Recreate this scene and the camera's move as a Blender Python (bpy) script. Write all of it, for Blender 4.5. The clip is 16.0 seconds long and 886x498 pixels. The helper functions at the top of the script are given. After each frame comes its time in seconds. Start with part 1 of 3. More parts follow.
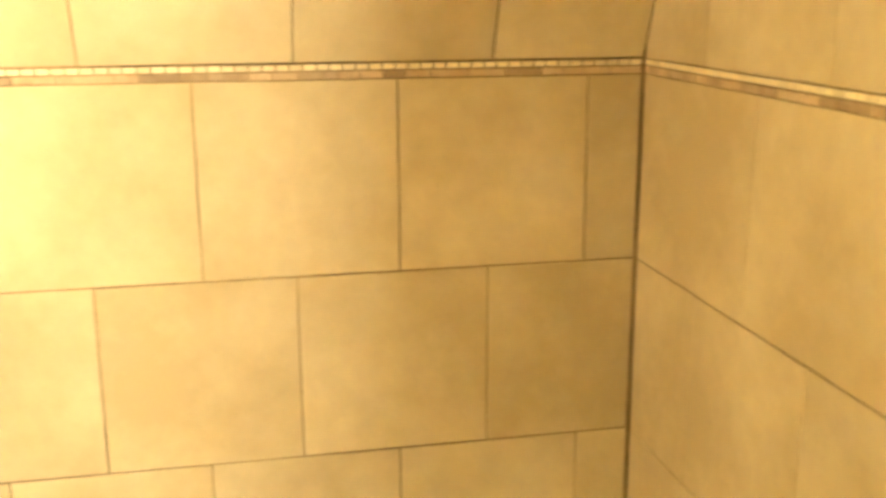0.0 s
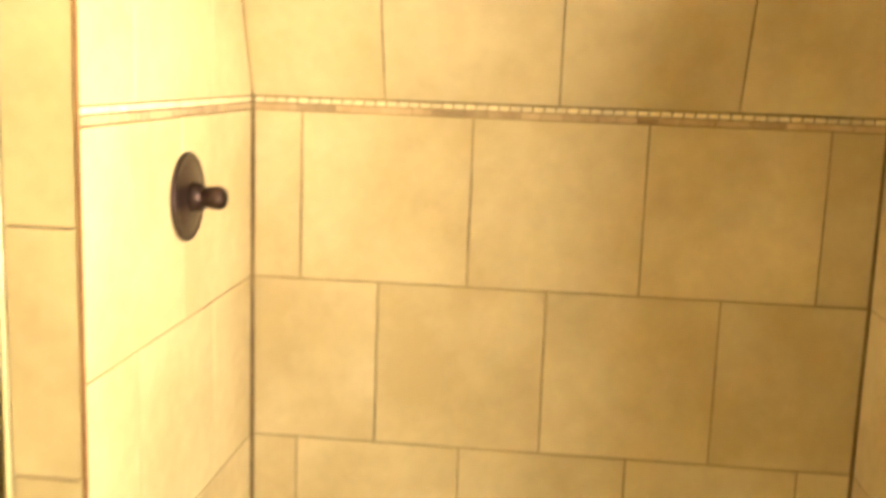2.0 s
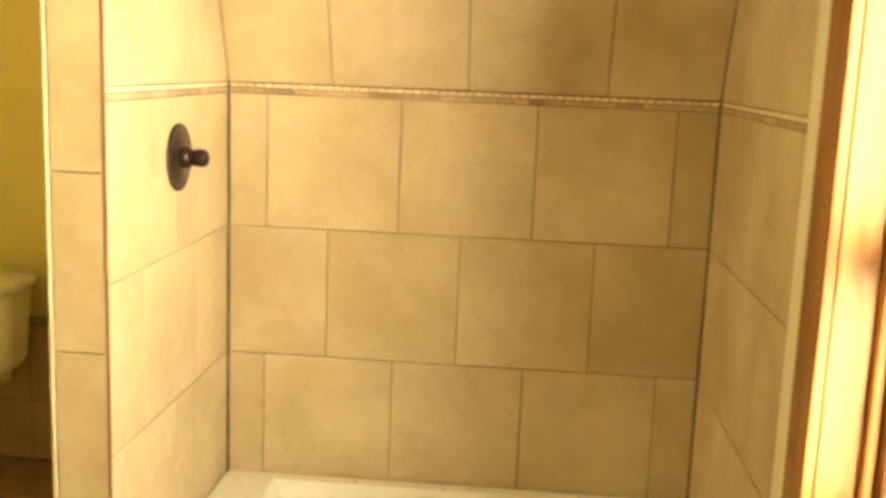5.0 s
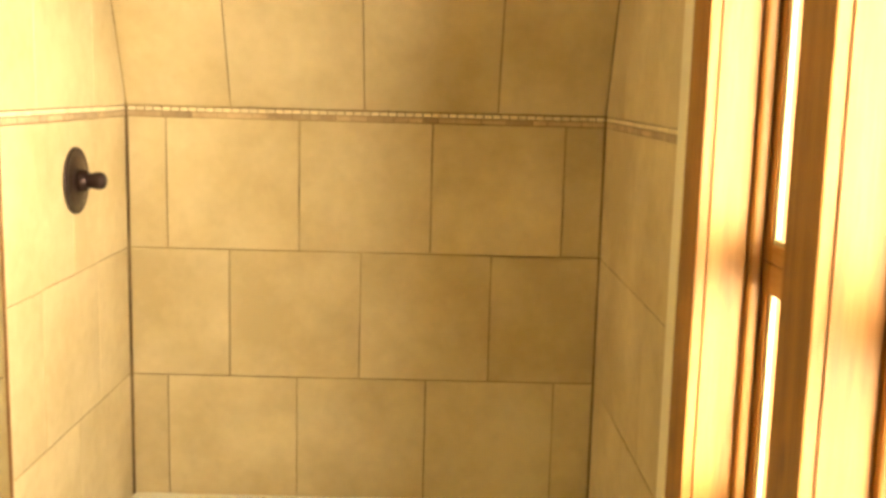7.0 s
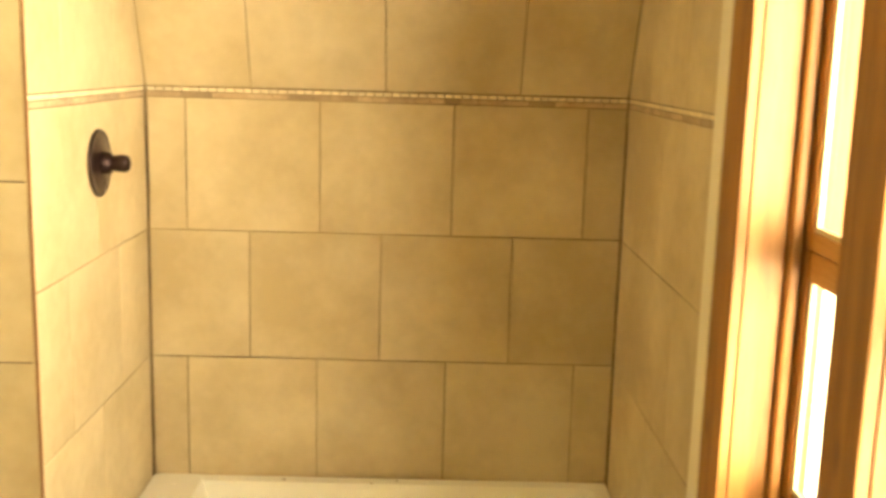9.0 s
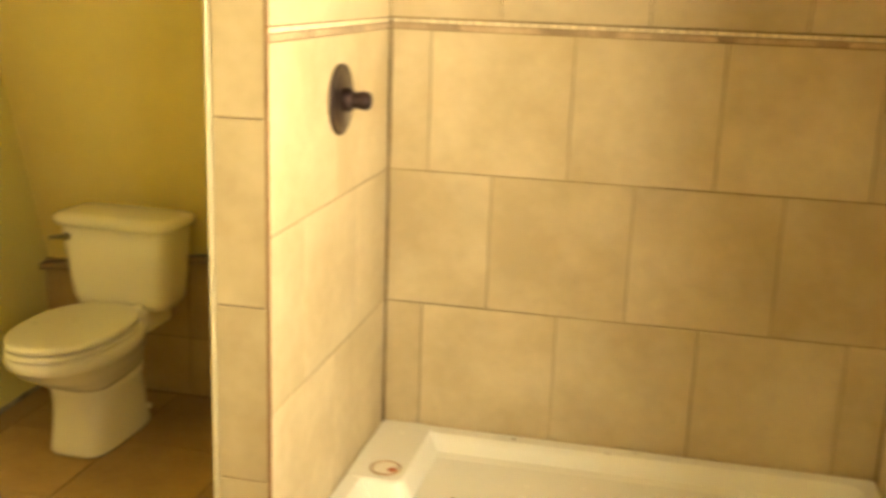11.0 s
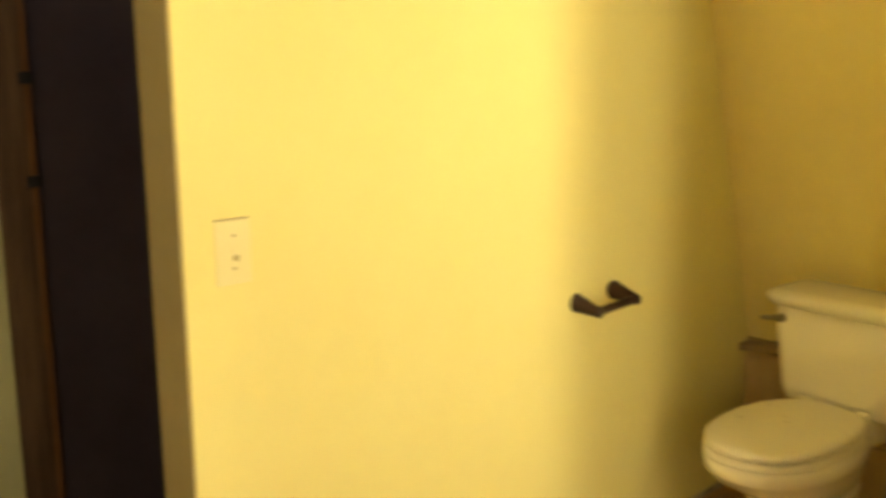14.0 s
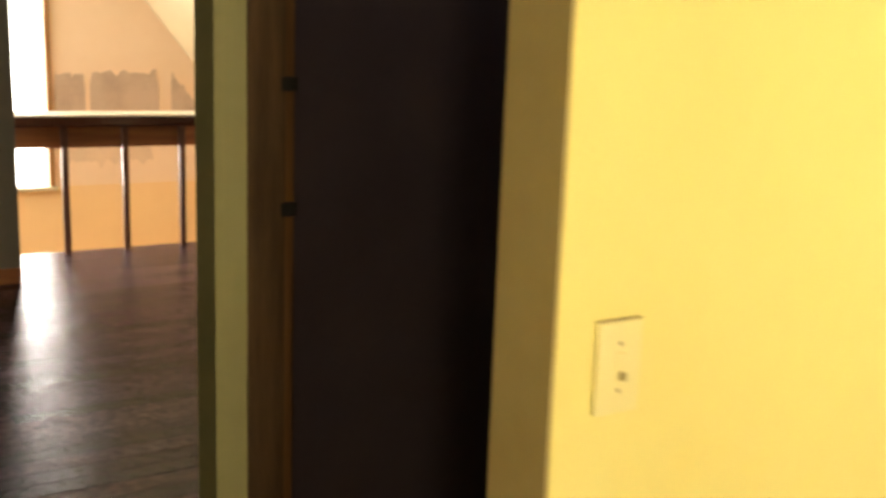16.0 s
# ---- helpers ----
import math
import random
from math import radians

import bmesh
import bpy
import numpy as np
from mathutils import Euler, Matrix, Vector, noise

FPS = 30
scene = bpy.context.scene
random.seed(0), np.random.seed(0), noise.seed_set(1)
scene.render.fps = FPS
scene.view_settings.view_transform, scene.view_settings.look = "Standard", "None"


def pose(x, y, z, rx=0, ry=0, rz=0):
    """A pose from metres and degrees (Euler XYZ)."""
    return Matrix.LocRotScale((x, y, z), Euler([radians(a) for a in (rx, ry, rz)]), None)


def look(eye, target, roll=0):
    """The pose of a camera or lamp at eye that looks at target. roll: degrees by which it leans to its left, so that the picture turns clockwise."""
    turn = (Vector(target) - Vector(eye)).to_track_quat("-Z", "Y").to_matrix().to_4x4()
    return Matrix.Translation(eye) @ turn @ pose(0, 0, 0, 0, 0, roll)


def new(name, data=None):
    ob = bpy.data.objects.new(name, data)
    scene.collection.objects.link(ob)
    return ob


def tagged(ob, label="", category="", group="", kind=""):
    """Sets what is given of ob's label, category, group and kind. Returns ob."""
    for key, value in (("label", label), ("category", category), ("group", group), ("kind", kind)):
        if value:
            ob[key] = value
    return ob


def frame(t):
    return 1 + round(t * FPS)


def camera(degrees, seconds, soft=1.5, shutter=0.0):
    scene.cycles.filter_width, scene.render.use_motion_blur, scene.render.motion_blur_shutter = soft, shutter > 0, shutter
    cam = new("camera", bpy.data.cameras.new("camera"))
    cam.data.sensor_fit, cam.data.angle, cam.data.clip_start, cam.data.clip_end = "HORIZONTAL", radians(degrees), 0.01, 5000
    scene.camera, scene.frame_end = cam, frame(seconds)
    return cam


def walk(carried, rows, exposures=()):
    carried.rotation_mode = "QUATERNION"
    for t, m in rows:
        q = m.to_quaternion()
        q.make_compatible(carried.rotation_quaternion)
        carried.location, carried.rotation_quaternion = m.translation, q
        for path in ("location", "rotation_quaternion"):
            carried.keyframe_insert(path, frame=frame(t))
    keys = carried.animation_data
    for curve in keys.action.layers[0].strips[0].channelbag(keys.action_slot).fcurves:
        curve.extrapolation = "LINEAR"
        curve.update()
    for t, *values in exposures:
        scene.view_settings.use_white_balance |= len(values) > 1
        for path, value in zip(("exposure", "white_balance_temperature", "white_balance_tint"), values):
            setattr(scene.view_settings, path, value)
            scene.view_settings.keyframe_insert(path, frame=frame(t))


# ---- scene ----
cam = camera(46.5, 16.0, soft=3.2, shutter=0.9)
PATH = [
    (0, (0.594, -2.069, 1.570), (0.986, -0.169, 1.086), -0.19),
    (0.5, (0.623, -2.084, 1.519), (0.864, -0.146, 1.088), -0.80),
    (1, (0.578, -2.155, 1.480), (0.705, -0.189, 1.134), 0.97),
    (1.5, (0.594, -2.297, 1.452), (0.585, -0.315, 1.184), 2.20),
    (2, (0.697, -2.403, 1.501), (0.507, -0.440, 1.165), 2.03),
    (2.5, (0.787, -2.501, 1.497), (0.458, -0.569, 1.098), 0.61),
    (3, (0.843, -2.576, 1.499), (0.442, -0.671, 1.042), -0.26),
    (3.5, (0.895, -2.710, 1.512), (0.490, -0.806, 1.056), 0.39),
    (4, (0.880, -2.868, 1.487), (0.565, -0.932, 1.096), 2.45),
    (4.5, (0.878, -2.960, 1.520), (0.652, -1.008, 1.145), 3.06),
    (5, (0.898, -3.063, 1.507), (0.748, -1.100, 1.156), 2.28),
    (5.2, (0.892, -3.065, 1.515), (0.772, -1.102, 1.148), 2.02),
    (7.3, (0.943, -3.162, 1.502), (0.979, -1.185, 1.201), 1.20),
    (7.5, (0.930, -3.168, 1.507), (0.979, -1.192, 1.205), 0.98),
    (8, (0.908, -3.167, 1.507), (0.986, -1.195, 1.186), 1.12),
    (8.2, (0.893, -3.168, 1.510), (0.984, -1.197, 1.180), 1.19),
    (10.3, (0.786, -3.004, 1.533), (0.583, -1.063, 1.097), 1.42),
    (10.5, (0.772, -2.984, 1.530), (0.526, -1.053, 1.071), 1.09),
    (11, (0.798, -2.882, 1.526), (0.388, -0.989, 1.030), 2.02),
    (11.5, (0.727, -2.814, 1.511), (0.143, -0.954, 1.063), 3.41),
    (12, (0.632, -2.748, 1.503), (-0.152, -0.953, 1.098), 4.21),
    (12.5, (0.542, -2.726, 1.491), (-0.441, -1.025, 1.115), 3.64),
    (13, (0.492, -2.715, 1.459), (-0.677, -1.132, 1.106), 2.43),
    (13.5, (0.489, -2.602, 1.424), (-0.868, -1.173, 1.079), -0.31),
    (14, (0.330, -2.496, 1.435), (-1.130, -1.184, 1.049), -0.52),
    (14.5, (0.169, -2.489, 1.454), (-1.347, -1.245, 1.064), 0.51),
    (15, (-0.014, -2.472, 1.467), (-1.576, -1.285, 1.081), 1.43),
    (15.5, (-0.168, -2.476, 1.480), (-1.767, -1.339, 1.093), 1.80),
    (16, (-0.380, -2.412, 1.457), (-2.025, -1.342, 1.070), 2.05),
]
walk(cam, [(t, look(eye, target, roll)) for t, eye, target, roll in PATH], exposures=[(0, 0.85, 6700, 9), (1.0, 0.68, 6750, 9), (2.0, 0.45, 6800, 9), (3.5, 0.25, 7000, 9), (5.0, 0.18, 7100, 10), (7.5, 0.12, 7250, 11), (8.2, 0.12, 7250, 11), (10.5, 0.13, 7100, 9), (11.5, 0.03, 7150, 9), (12.5, 0.08, 7200, 10), (13.5, 0.0, 7100, 10), (16, 0.02, 6950, 9)])

# ---------------- light ----------------
world = bpy.data.worlds.new("sky")
scene.world = world
world.use_nodes = True
wn = world.node_tree
sky = wn.nodes.new("ShaderNodeTexSky")
sky.sky_type, sky.sun_disc = "NISHITA", False
sky.sun_elevation, sky.sun_rotation = radians(38), radians(95)
wn.nodes["Background"].inputs["Strength"].default_value = 0.15
wn.links.new(sky.outputs["Color"], wn.nodes["Background"].inputs["Color"])


def window_light(name, place, target, sx, sy, watts, color=(1, 1, 1)):
    d = bpy.data.lights.new(name, "AREA")
    d.shape, d.size, d.size_y, d.energy, d.color = "RECTANGLE", sx, sy, watts, color
    ob = new(name, d)
    ob.matrix_world = look(place, target)
    return ob


window_light("bath_window_daylight", (2.8, -2.95, 1.30), (1.45, -1.45, 1.42), 3.4, 2.4, 850, (1.0, 0.86, 0.58))
window_light("loft_window_daylight", (-10.4, -1.2, 1.2), (-6.0, -0.9, 0.7), 2.2, 2.6, 370, (1.0, 0.95, 0.92))
# fill lamp added inside the stairwell, where no window stands
window_light("stairwell_fill", (-7.9, -4.2, 1.6), (-7.9, 0.0, 0.4), 1.8, 2.0, 190, (1.0, 0.95, 0.9))


# ---------------- materials ----------------
def material(name, base, other=None, rough=0.5, metal=0.0, scale=6.0, bump=0.0, bump_scale=60.0, mix=0.5,
             vary=0.0, stretch=None, detail=5.0, spec=0.5, rough_vary=0.08, coat=0.0):
    """Base colour varied at two scales by noise, with fine relief; vary: brightness change from object to object."""
    m = bpy.data.materials.new(name)
    m.use_nodes = True
    nt, b = m.node_tree, m.node_tree.nodes["Principled BSDF"]
    n, l = nt.nodes.new, nt.links.new
    coord = n("ShaderNodeTexCoord")
    mapping = n("ShaderNodeMapping")
    l(coord.outputs["Object"], mapping.inputs["Vector"])
    if stretch:
        mapping.inputs["Scale"].default_value = stretch
    info = n("ShaderNodeObjectInfo")
    shift = n("ShaderNodeVectorMath")
    shift.operation = "SCALE"
    shift.inputs[0].default_value = (37, 17, 53)
    l(info.outputs["Random"], shift.inputs["Scale"])
    l(shift.outputs["Vector"], mapping.inputs["Location"])
    big, small = n("ShaderNodeTexNoise"), n("ShaderNodeTexNoise")
    big.inputs["Scale"].default_value, big.inputs["Detail"].default_value = scale, detail
    small.inputs["Scale"].default_value, small.inputs["Detail"].default_value = scale * 9, 3
    for t in (big, small):
        l(mapping.outputs["Vector"], t.inputs["Vector"])
    add = n("ShaderNodeMath")
    add.operation = "MULTIPLY_ADD"
    add.inputs[1].default_value = 0.24
    l(small.outputs["Fac"], add.inputs[0])
    l(big.outputs["Fac"], add.inputs[2])
    ramp = n("ShaderNodeMapRange")
    ramp.inputs["From Min"].default_value, ramp.inputs["From Max"].default_value = 0.42, 0.86
    ramp.inputs["To Max"].default_value = mix * 2
    l(add.outputs["Value"], ramp.inputs["Value"])
    blend = n("ShaderNodeMix")
    blend.data_type = "RGBA"
    blend.inputs["A"].default_value = (*base, 1)
    blend.inputs["B"].default_value = (*(other or tuple(c * 0.8 for c in base)), 1)
    l(ramp.outputs["Result"], blend.inputs["Factor"])
    out = blend.outputs["Result"]
    if vary:
        hsv = n("ShaderNodeHueSaturation")
        mr = n("ShaderNodeMapRange")
        mr.inputs["To Min"].default_value, mr.inputs["To Max"].default_value = 1 - vary, 1 + vary
        l(info.outputs["Random"], mr.inputs["Value"])
        l(mr.outputs["Result"], hsv.inputs["Value"])
        l(out, hsv.inputs["Color"])
        out = hsv.outputs["Color"]
    l(out, b.inputs["Base Color"])
    rr = n("ShaderNodeMapRange")
    rr.inputs["To Min"].default_value, rr.inputs["To Max"].default_value = max(0.02, rough - rough_vary), min(1, rough + rough_vary)
    l(small.outputs["Fac"], rr.inputs["Value"])
    l(rr.outputs["Result"], b.inputs["Roughness"])
    b.inputs["Metallic"].default_value = metal
    b.inputs["Specular IOR Level"].default_value = spec
    b.inputs["Coat Weight"].default_value = coat
    if bump:
        bn, tex = n("ShaderNodeBump"), n("ShaderNodeTexNoise")
        tex.inputs["Scale"].default_value, tex.inputs["Detail"].default_value = bump_scale, 4
        l(mapping.outputs["Vector"], tex.inputs["Vector"])
        bn.inputs["Strength"].default_value, bn.inputs["Distance"].default_value = bump, 0.004
        l(tex.outputs["Fac"], bn.inputs["Height"])
        l(bn.outputs["Normal"], b.inputs["Normal"])
    return m


def wood(name, light, dark, rough=0.45, scale=3.0, axis="z", knots=False, vary=0.0):
    """Wood with grain along one axis."""
    st = {"z": (9, 9, 0.7), "y": (9, 0.7, 9), "x": (0.7, 9, 9)}[axis]
    m = material(name, light, dark, rough=rough, scale=scale, stretch=st, bump=0.15, bump_scale=14, mix=0.6, detail=7, vary=vary)
    if knots:
        nt = m.node_tree
        n, l = nt.nodes.new, nt.links.new
        b = nt.nodes["Principled BSDF"]
        old = b.inputs["Base Color"].links[0].from_socket
        coord, mapping, cells = n("ShaderNodeTexCoord"), n("ShaderNodeMapping"), n("ShaderNodeTexVoronoi")
        l(coord.outputs["Object"], mapping.inputs["Vector"])
        mapping.inputs["Scale"].default_value = (1, 1, 0.42)
        cells.inputs["Scale"].default_value = 9
        l(mapping.outputs["Vector"], cells.inputs["Vector"])
        ring = n("ShaderNodeMapRange")
        ring.inputs["From Min"].default_value, ring.inputs["From Max"].default_value = 0.05, 0.16
        ring.inputs["To Min"].default_value, ring.inputs["To Max"].default_value = 0.8, 0.0
        l(cells.outputs["Distance"], ring.inputs["Value"])
        mixer = n("ShaderNodeMix")
        mixer.data_type = "RGBA"
        l(ring.outputs["Result"], mixer.inputs["Factor"])
        l(old, mixer.inputs["A"])
        mixer.inputs["B"].default_value = (0.16, 0.06, 0.018, 1)
        l(mixer.outputs["Result"], b.inputs["Base Color"])
    return m


TILE = material("beige_ceramic_tile", (0.665, 0.562, 0.375), (0.495, 0.398, 0.238), rough=0.42, scale=2.8, bump=0.10, bump_scale=35, mix=0.65, vary=0.06)
# darker copy of the beige tile, with the end face's shade in its colour
SHADED_TILE = material("shaded_beige_tile", (0.53, 0.44, 0.27), (0.41, 0.325, 0.185), rough=0.5, scale=3.2, bump=0.10, bump_scale=35, mix=0.6, vary=0.07)
GROUT = material("dark_brown_grout", (0.42, 0.31, 0.16), (0.10, 0.062, 0.03), rough=0.9, scale=2.6, mix=0.8, bump=0.4, bump_scale=200)
CAULK = material("stained_caulk", (0.12, 0.075, 0.04), (0.30, 0.21, 0.11), rough=0.8, scale=6, mix=0.5)
FLOOR_CAULK = material("dirty_pale_caulk", (0.58, 0.53, 0.40), (0.22, 0.18, 0.12), rough=0.8, scale=9, mix=0.55)
MOSAIC_LIGHT = material("cream_stone_mosaic", (0.86, 0.78, 0.58), (0.72, 0.60, 0.40), rough=0.35, scale=25, vary=0.14)
MOSAIC_DARK = material("brown_stone_border", (0.52, 0.39, 0.25), (0.36, 0.25, 0.15), rough=0.4, scale=25, vary=0.28)
PAINT = material("yellow_wall_paint", (0.80, 0.725, 0.29), (0.76, 0.68, 0.265), rough=0.62, scale=2.5, bump=0.16, bump_scale=90, mix=0.4)
# yellow wall paint again, with the alcove's shaded tan put into its colour
PAINT_SHADED_SLOPE = material("shaded_slope_paint", (0.80, 0.68, 0.275), (0.74, 0.615, 0.235), rough=0.66, scale=2.2, bump=0.2, bump_scale=80, mix=0.5)
# wall paint darkened to tan, with the doorway return's shade in it
SHADED_TAN = material("shaded_tan_paint", (0.41, 0.335, 0.155), (0.35, 0.28, 0.125), rough=0.7, scale=3, bump=0.15, bump_scale=80)
CEIL = material("cream_ceiling_paint", (0.76, 0.66, 0.42), (0.72, 0.61, 0.38), rough=0.8, scale=2, bump=0.2, bump_scale=70)
# unseen ceiling, made white to brighten the bounced light
BOUNCE_CEIL = material("white_bounce_ceiling", (0.84, 0.80, 0.72), (0.80, 0.76, 0.67), rough=0.8, scale=2, bump=0.2, bump_scale=70)
# white trim with dimmer light put into its colour; BRIGHT_TRIM is the lighter copy
TONED_TRIM = material("toned_down_trim", (0.52, 0.45, 0.28), (0.46, 0.39, 0.235), rough=0.45, scale=4, bump=0.05)
BRIGHT_TRIM = material("white_enamel_trim", (0.90, 0.87, 0.76), (0.83, 0.79, 0.66), rough=0.4, scale=4, bump=0.05)
ACRYLIC = material("white_acrylic", (0.93, 0.93, 0.87), (0.89, 0.89, 0.81), rough=0.24, scale=4, mix=0.4, spec=0.5)
PORCELAIN = material("white_porcelain", (0.82, 0.77, 0.62), (0.78, 0.72, 0.57), rough=0.16, scale=2, mix=0.3, rough_vary=0.03)
SEAT_PLASTIC = material("white_seat_plastic", (0.80, 0.75, 0.60), (0.76, 0.70, 0.55), rough=0.3, scale=2, mix=0.3)
BRONZE = material("oil_rubbed_bronze", (0.062, 0.036, 0.036), (0.030, 0.018, 0.018), rough=0.30, metal=0.75, scale=12, mix=0.6)
TARNISHED = material("tarnished_chrome", (0.26, 0.24, 0.18), (0.16, 0.14, 0.10), rough=0.35, metal=0.9, scale=30)
STEEL = material("brushed_steel", (0.62, 0.60, 0.55), (0.5, 0.48, 0.44), rough=0.3, metal=1.0, scale=30)
FLOOR_TILE = material("brown_floor_tile", (0.40, 0.26, 0.10), (0.30, 0.18, 0.07), rough=0.45, scale=5, bump=0.15, bump_scale=40, vary=0.08)
WAINSCOT = material("brown_wall_tile", (0.53, 0.39, 0.20), (0.40, 0.28, 0.14), rough=0.4, scale=6, bump=0.1, bump_scale=40, vary=0.08)
PINE = wood("knotty_pine", (0.37, 0.178, 0.045), (0.22, 0.092, 0.02), rough=0.52, axis="z", knots=True)
PINE_ACROSS = wood("pine_rail", (0.46, 0.25, 0.075), (0.30, 0.14, 0.035), rough=0.38, axis="y")
HALL_PAINT = material("olive_tan_paint", (0.22, 0.20, 0.083), (0.19, 0.172, 0.072), rough=0.75, scale=3, bump=0.15, bump_scale=80)
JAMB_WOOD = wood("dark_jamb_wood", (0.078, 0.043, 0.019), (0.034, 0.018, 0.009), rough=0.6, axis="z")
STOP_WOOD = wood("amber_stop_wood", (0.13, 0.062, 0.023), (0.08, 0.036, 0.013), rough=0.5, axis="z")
# near-black colour for the darkness of the room beyond the hall doorway
UNLIT_ROOM = material("unlit_room_dark", (0.052, 0.038, 0.044), (0.042, 0.030, 0.036), rough=0.7, scale=5, spec=0.1)
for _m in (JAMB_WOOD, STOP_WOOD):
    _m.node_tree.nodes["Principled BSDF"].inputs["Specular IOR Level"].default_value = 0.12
RAIL_WOOD = wood("dark_stained_rail", (0.10, 0.035, 0.022), (0.05, 0.018, 0.012), rough=0.12, axis="y")
RAIL_WOOD.node_tree.nodes["Bump"].inputs["Strength"].default_value = 0.03
BALUSTER_WOOD = wood("stained_baluster", (0.17, 0.07, 0.04), (0.09, 0.035, 0.02), rough=0.4, axis="z")
APRON_WOOD = wood("red_brown_board", (0.40, 0.15, 0.045), (0.27, 0.09, 0.03), rough=0.45, axis="y")
FLOORBOARD = wood("dark_hardwood", (0.088, 0.049, 0.055), (0.040, 0.021, 0.026), rough=0.22, axis="y", vary=0.45)
FLOORBOARD.node_tree.nodes["Principled BSDF"].inputs["Specular IOR Level"].default_value = 0.075
FLOORBOARD.node_tree.nodes["Bump"].inputs["Strength"].default_value = 0.32
LOFT_WALL = material("pinkish_drywall_paint", (0.80, 0.63, 0.46), (0.75, 0.575, 0.40), rough=0.85, scale=1.2, bump=0.1)
LOFT_LOW = material("peach_wall_paint", (0.80, 0.58, 0.31), (0.76, 0.54, 0.28), rough=0.8, scale=1.2)
PATCH_THIN = material("thin_joint_compound", (0.62, 0.47, 0.34), (0.70, 0.54, 0.38), rough=0.95, scale=4, mix=0.7)
PATCH = material("grey_joint_compound", (0.43, 0.33, 0.25), (0.54, 0.42, 0.32), rough=0.95, scale=5, mix=0.7)
GREY_WALL = material("grey_wall_paint", (0.22, 0.20, 0.16), (0.18, 0.17, 0.14), rough=0.8, scale=2)
SWITCH_PLASTIC = material("ivory_switch_plastic", (0.78, 0.715, 0.38), (0.75, 0.685, 0.35), rough=0.35, scale=5, mix=0.3)
BLACK = material("black_iron", (0.012, 0.010, 0.009), (0.02, 0.016, 0.013), rough=0.7, spec=0.15, scale=20)
# brown for painted shade strips at knee wall and switch, and pan dirt
SHADE_DIRT_BROWN = material("brown_shade_and_dirt", (0.30, 0.215, 0.12), (0.19, 0.13, 0.07), rough=0.6, scale=15)
EDGE_BROWN = material("brown_tile_edge", (0.26, 0.14, 0.06), (0.17, 0.09, 0.04), rough=0.7, scale=15)
BRICK_RED = material("rust_stain", (0.55, 0.16, 0.05), (0.42, 0.10, 0.03), rough=0.5, scale=30)

GLASS = bpy.data.materials.new("window_glass")
GLASS.use_nodes = True
_g = GLASS.node_tree.nodes["Principled BSDF"]
_g.inputs["Base Color"].default_value = (1, 1, 1, 1)
_g.inputs["Roughness"].default_value = 0.0
_g.inputs["Transmission Weight"].default_value = 1.0
_g.inputs["IOR"].default_value = 1.02


# ---------------- mesh helpers ----------------
def link(name, bm, mat, parent=None, label="", smooth=False):
    me = bpy.data.meshes.new(name)
    bmesh.ops.recalc_face_normals(bm, faces=bm.faces)
    bm.to_mesh(me)
    bm.free()
    me.materials.append(mat)
    if smooth:
        me.polygons.foreach_set("use_smooth", [True] * len(me.polygons))
    ob = new(name, me)
    if parent is not None:
        ob.parent = parent
    if label:
        ob["label"] = label
    return ob


def part(name, bm, mat, parent, label="", smooth=False):
    return link(name, bm, mat, parent, label, smooth)


def empty(name, place=(0, 0, 0), turn=0):
    ob = new(name)
    ob.empty_display_size = 0.1
    ob.matrix_world = pose(*place, 0, 0, turn)
    return ob


def box(x0, x1, y0, y1, z0, z1, bevel=0.0, seg=2, bm=None):
    bm = bm or bmesh.new()
    m = Matrix.LocRotScale(((x0 + x1) / 2, (y0 + y1) / 2, (z0 + z1) / 2), None, (abs(x1 - x0), abs(y1 - y0), abs(z1 - z0)))
    r = bmesh.ops.create_cube(bm, size=1, matrix=m)
    if bevel:
        edges = list({e for v in r["verts"] for e in v.link_edges})
        bmesh.ops.bevel(bm, geom=edges, offset=bevel, segments=seg, profile=0.5, affect="EDGES")
    return bm


def loft(rings, cap0=True, cap1=True, bm=None):
    """Skin over rings of equal count."""
    bm = bm or bmesh.new()
    rows = [[bm.verts.new(p) for p in r] for r in rings]
    n = len(rows[0])
    for a, b in zip(rows, rows[1:]):
        for i in range(n):
            bm.faces.new((a[i], a[(i + 1) % n], b[(i + 1) % n], b[i]))
    if cap0:
        bm.faces.new(rows[0][::-1])
    if cap1:
        bm.faces.new(rows[-1])
    return bm


def oval(cx, cy, rx, ry, z, n=40, power=2.0, back=None):
    """A superellipse ring; back: its own half length towards +y."""
    out = []
    for i in range(n):
        a = 2 * math.pi * i / n
        c, s = math.cos(a), math.sin(a)
        x = math.copysign(abs(c) ** (2 / power), c) * rx
        y = math.copysign(abs(s) ** (2 / power), s) * (back if back is not None and s > 0 else ry)
        out.append((cx + x, cy + y, z))
    return out


def lathe(profile, n=40, axis="x"):
    """Rings of (distance along the axis, radius)."""
    rings = []
    for d, r in profile:
        ring = []
        for i in range(n):
            a = 2 * math.pi * i / n
            c, s = math.cos(a) * r, math.sin(a) * r
            ring.append({"x": (d, c, s), "y": (c, d, s), "z": (c, s, d)}[axis])
        rings.append(ring)
    return loft(rings)


def rod(p, q, r0, r1=None, n=14, bm=None):
    p, q = Vector(p), Vector(q)
    r1 = r0 if r1 is None else r1
    rot = (q - p).to_track_quat("Z", "Y")
    rings = []
    for c, r in ((p, r0), (q, r1)):
        rings.append([tuple(c + rot @ Vector((math.cos(2 * math.pi * i / n) * r, math.sin(2 * math.pi * i / n) * r, 0))) for i in range(n)])
    return loft(rings, bm=bm)


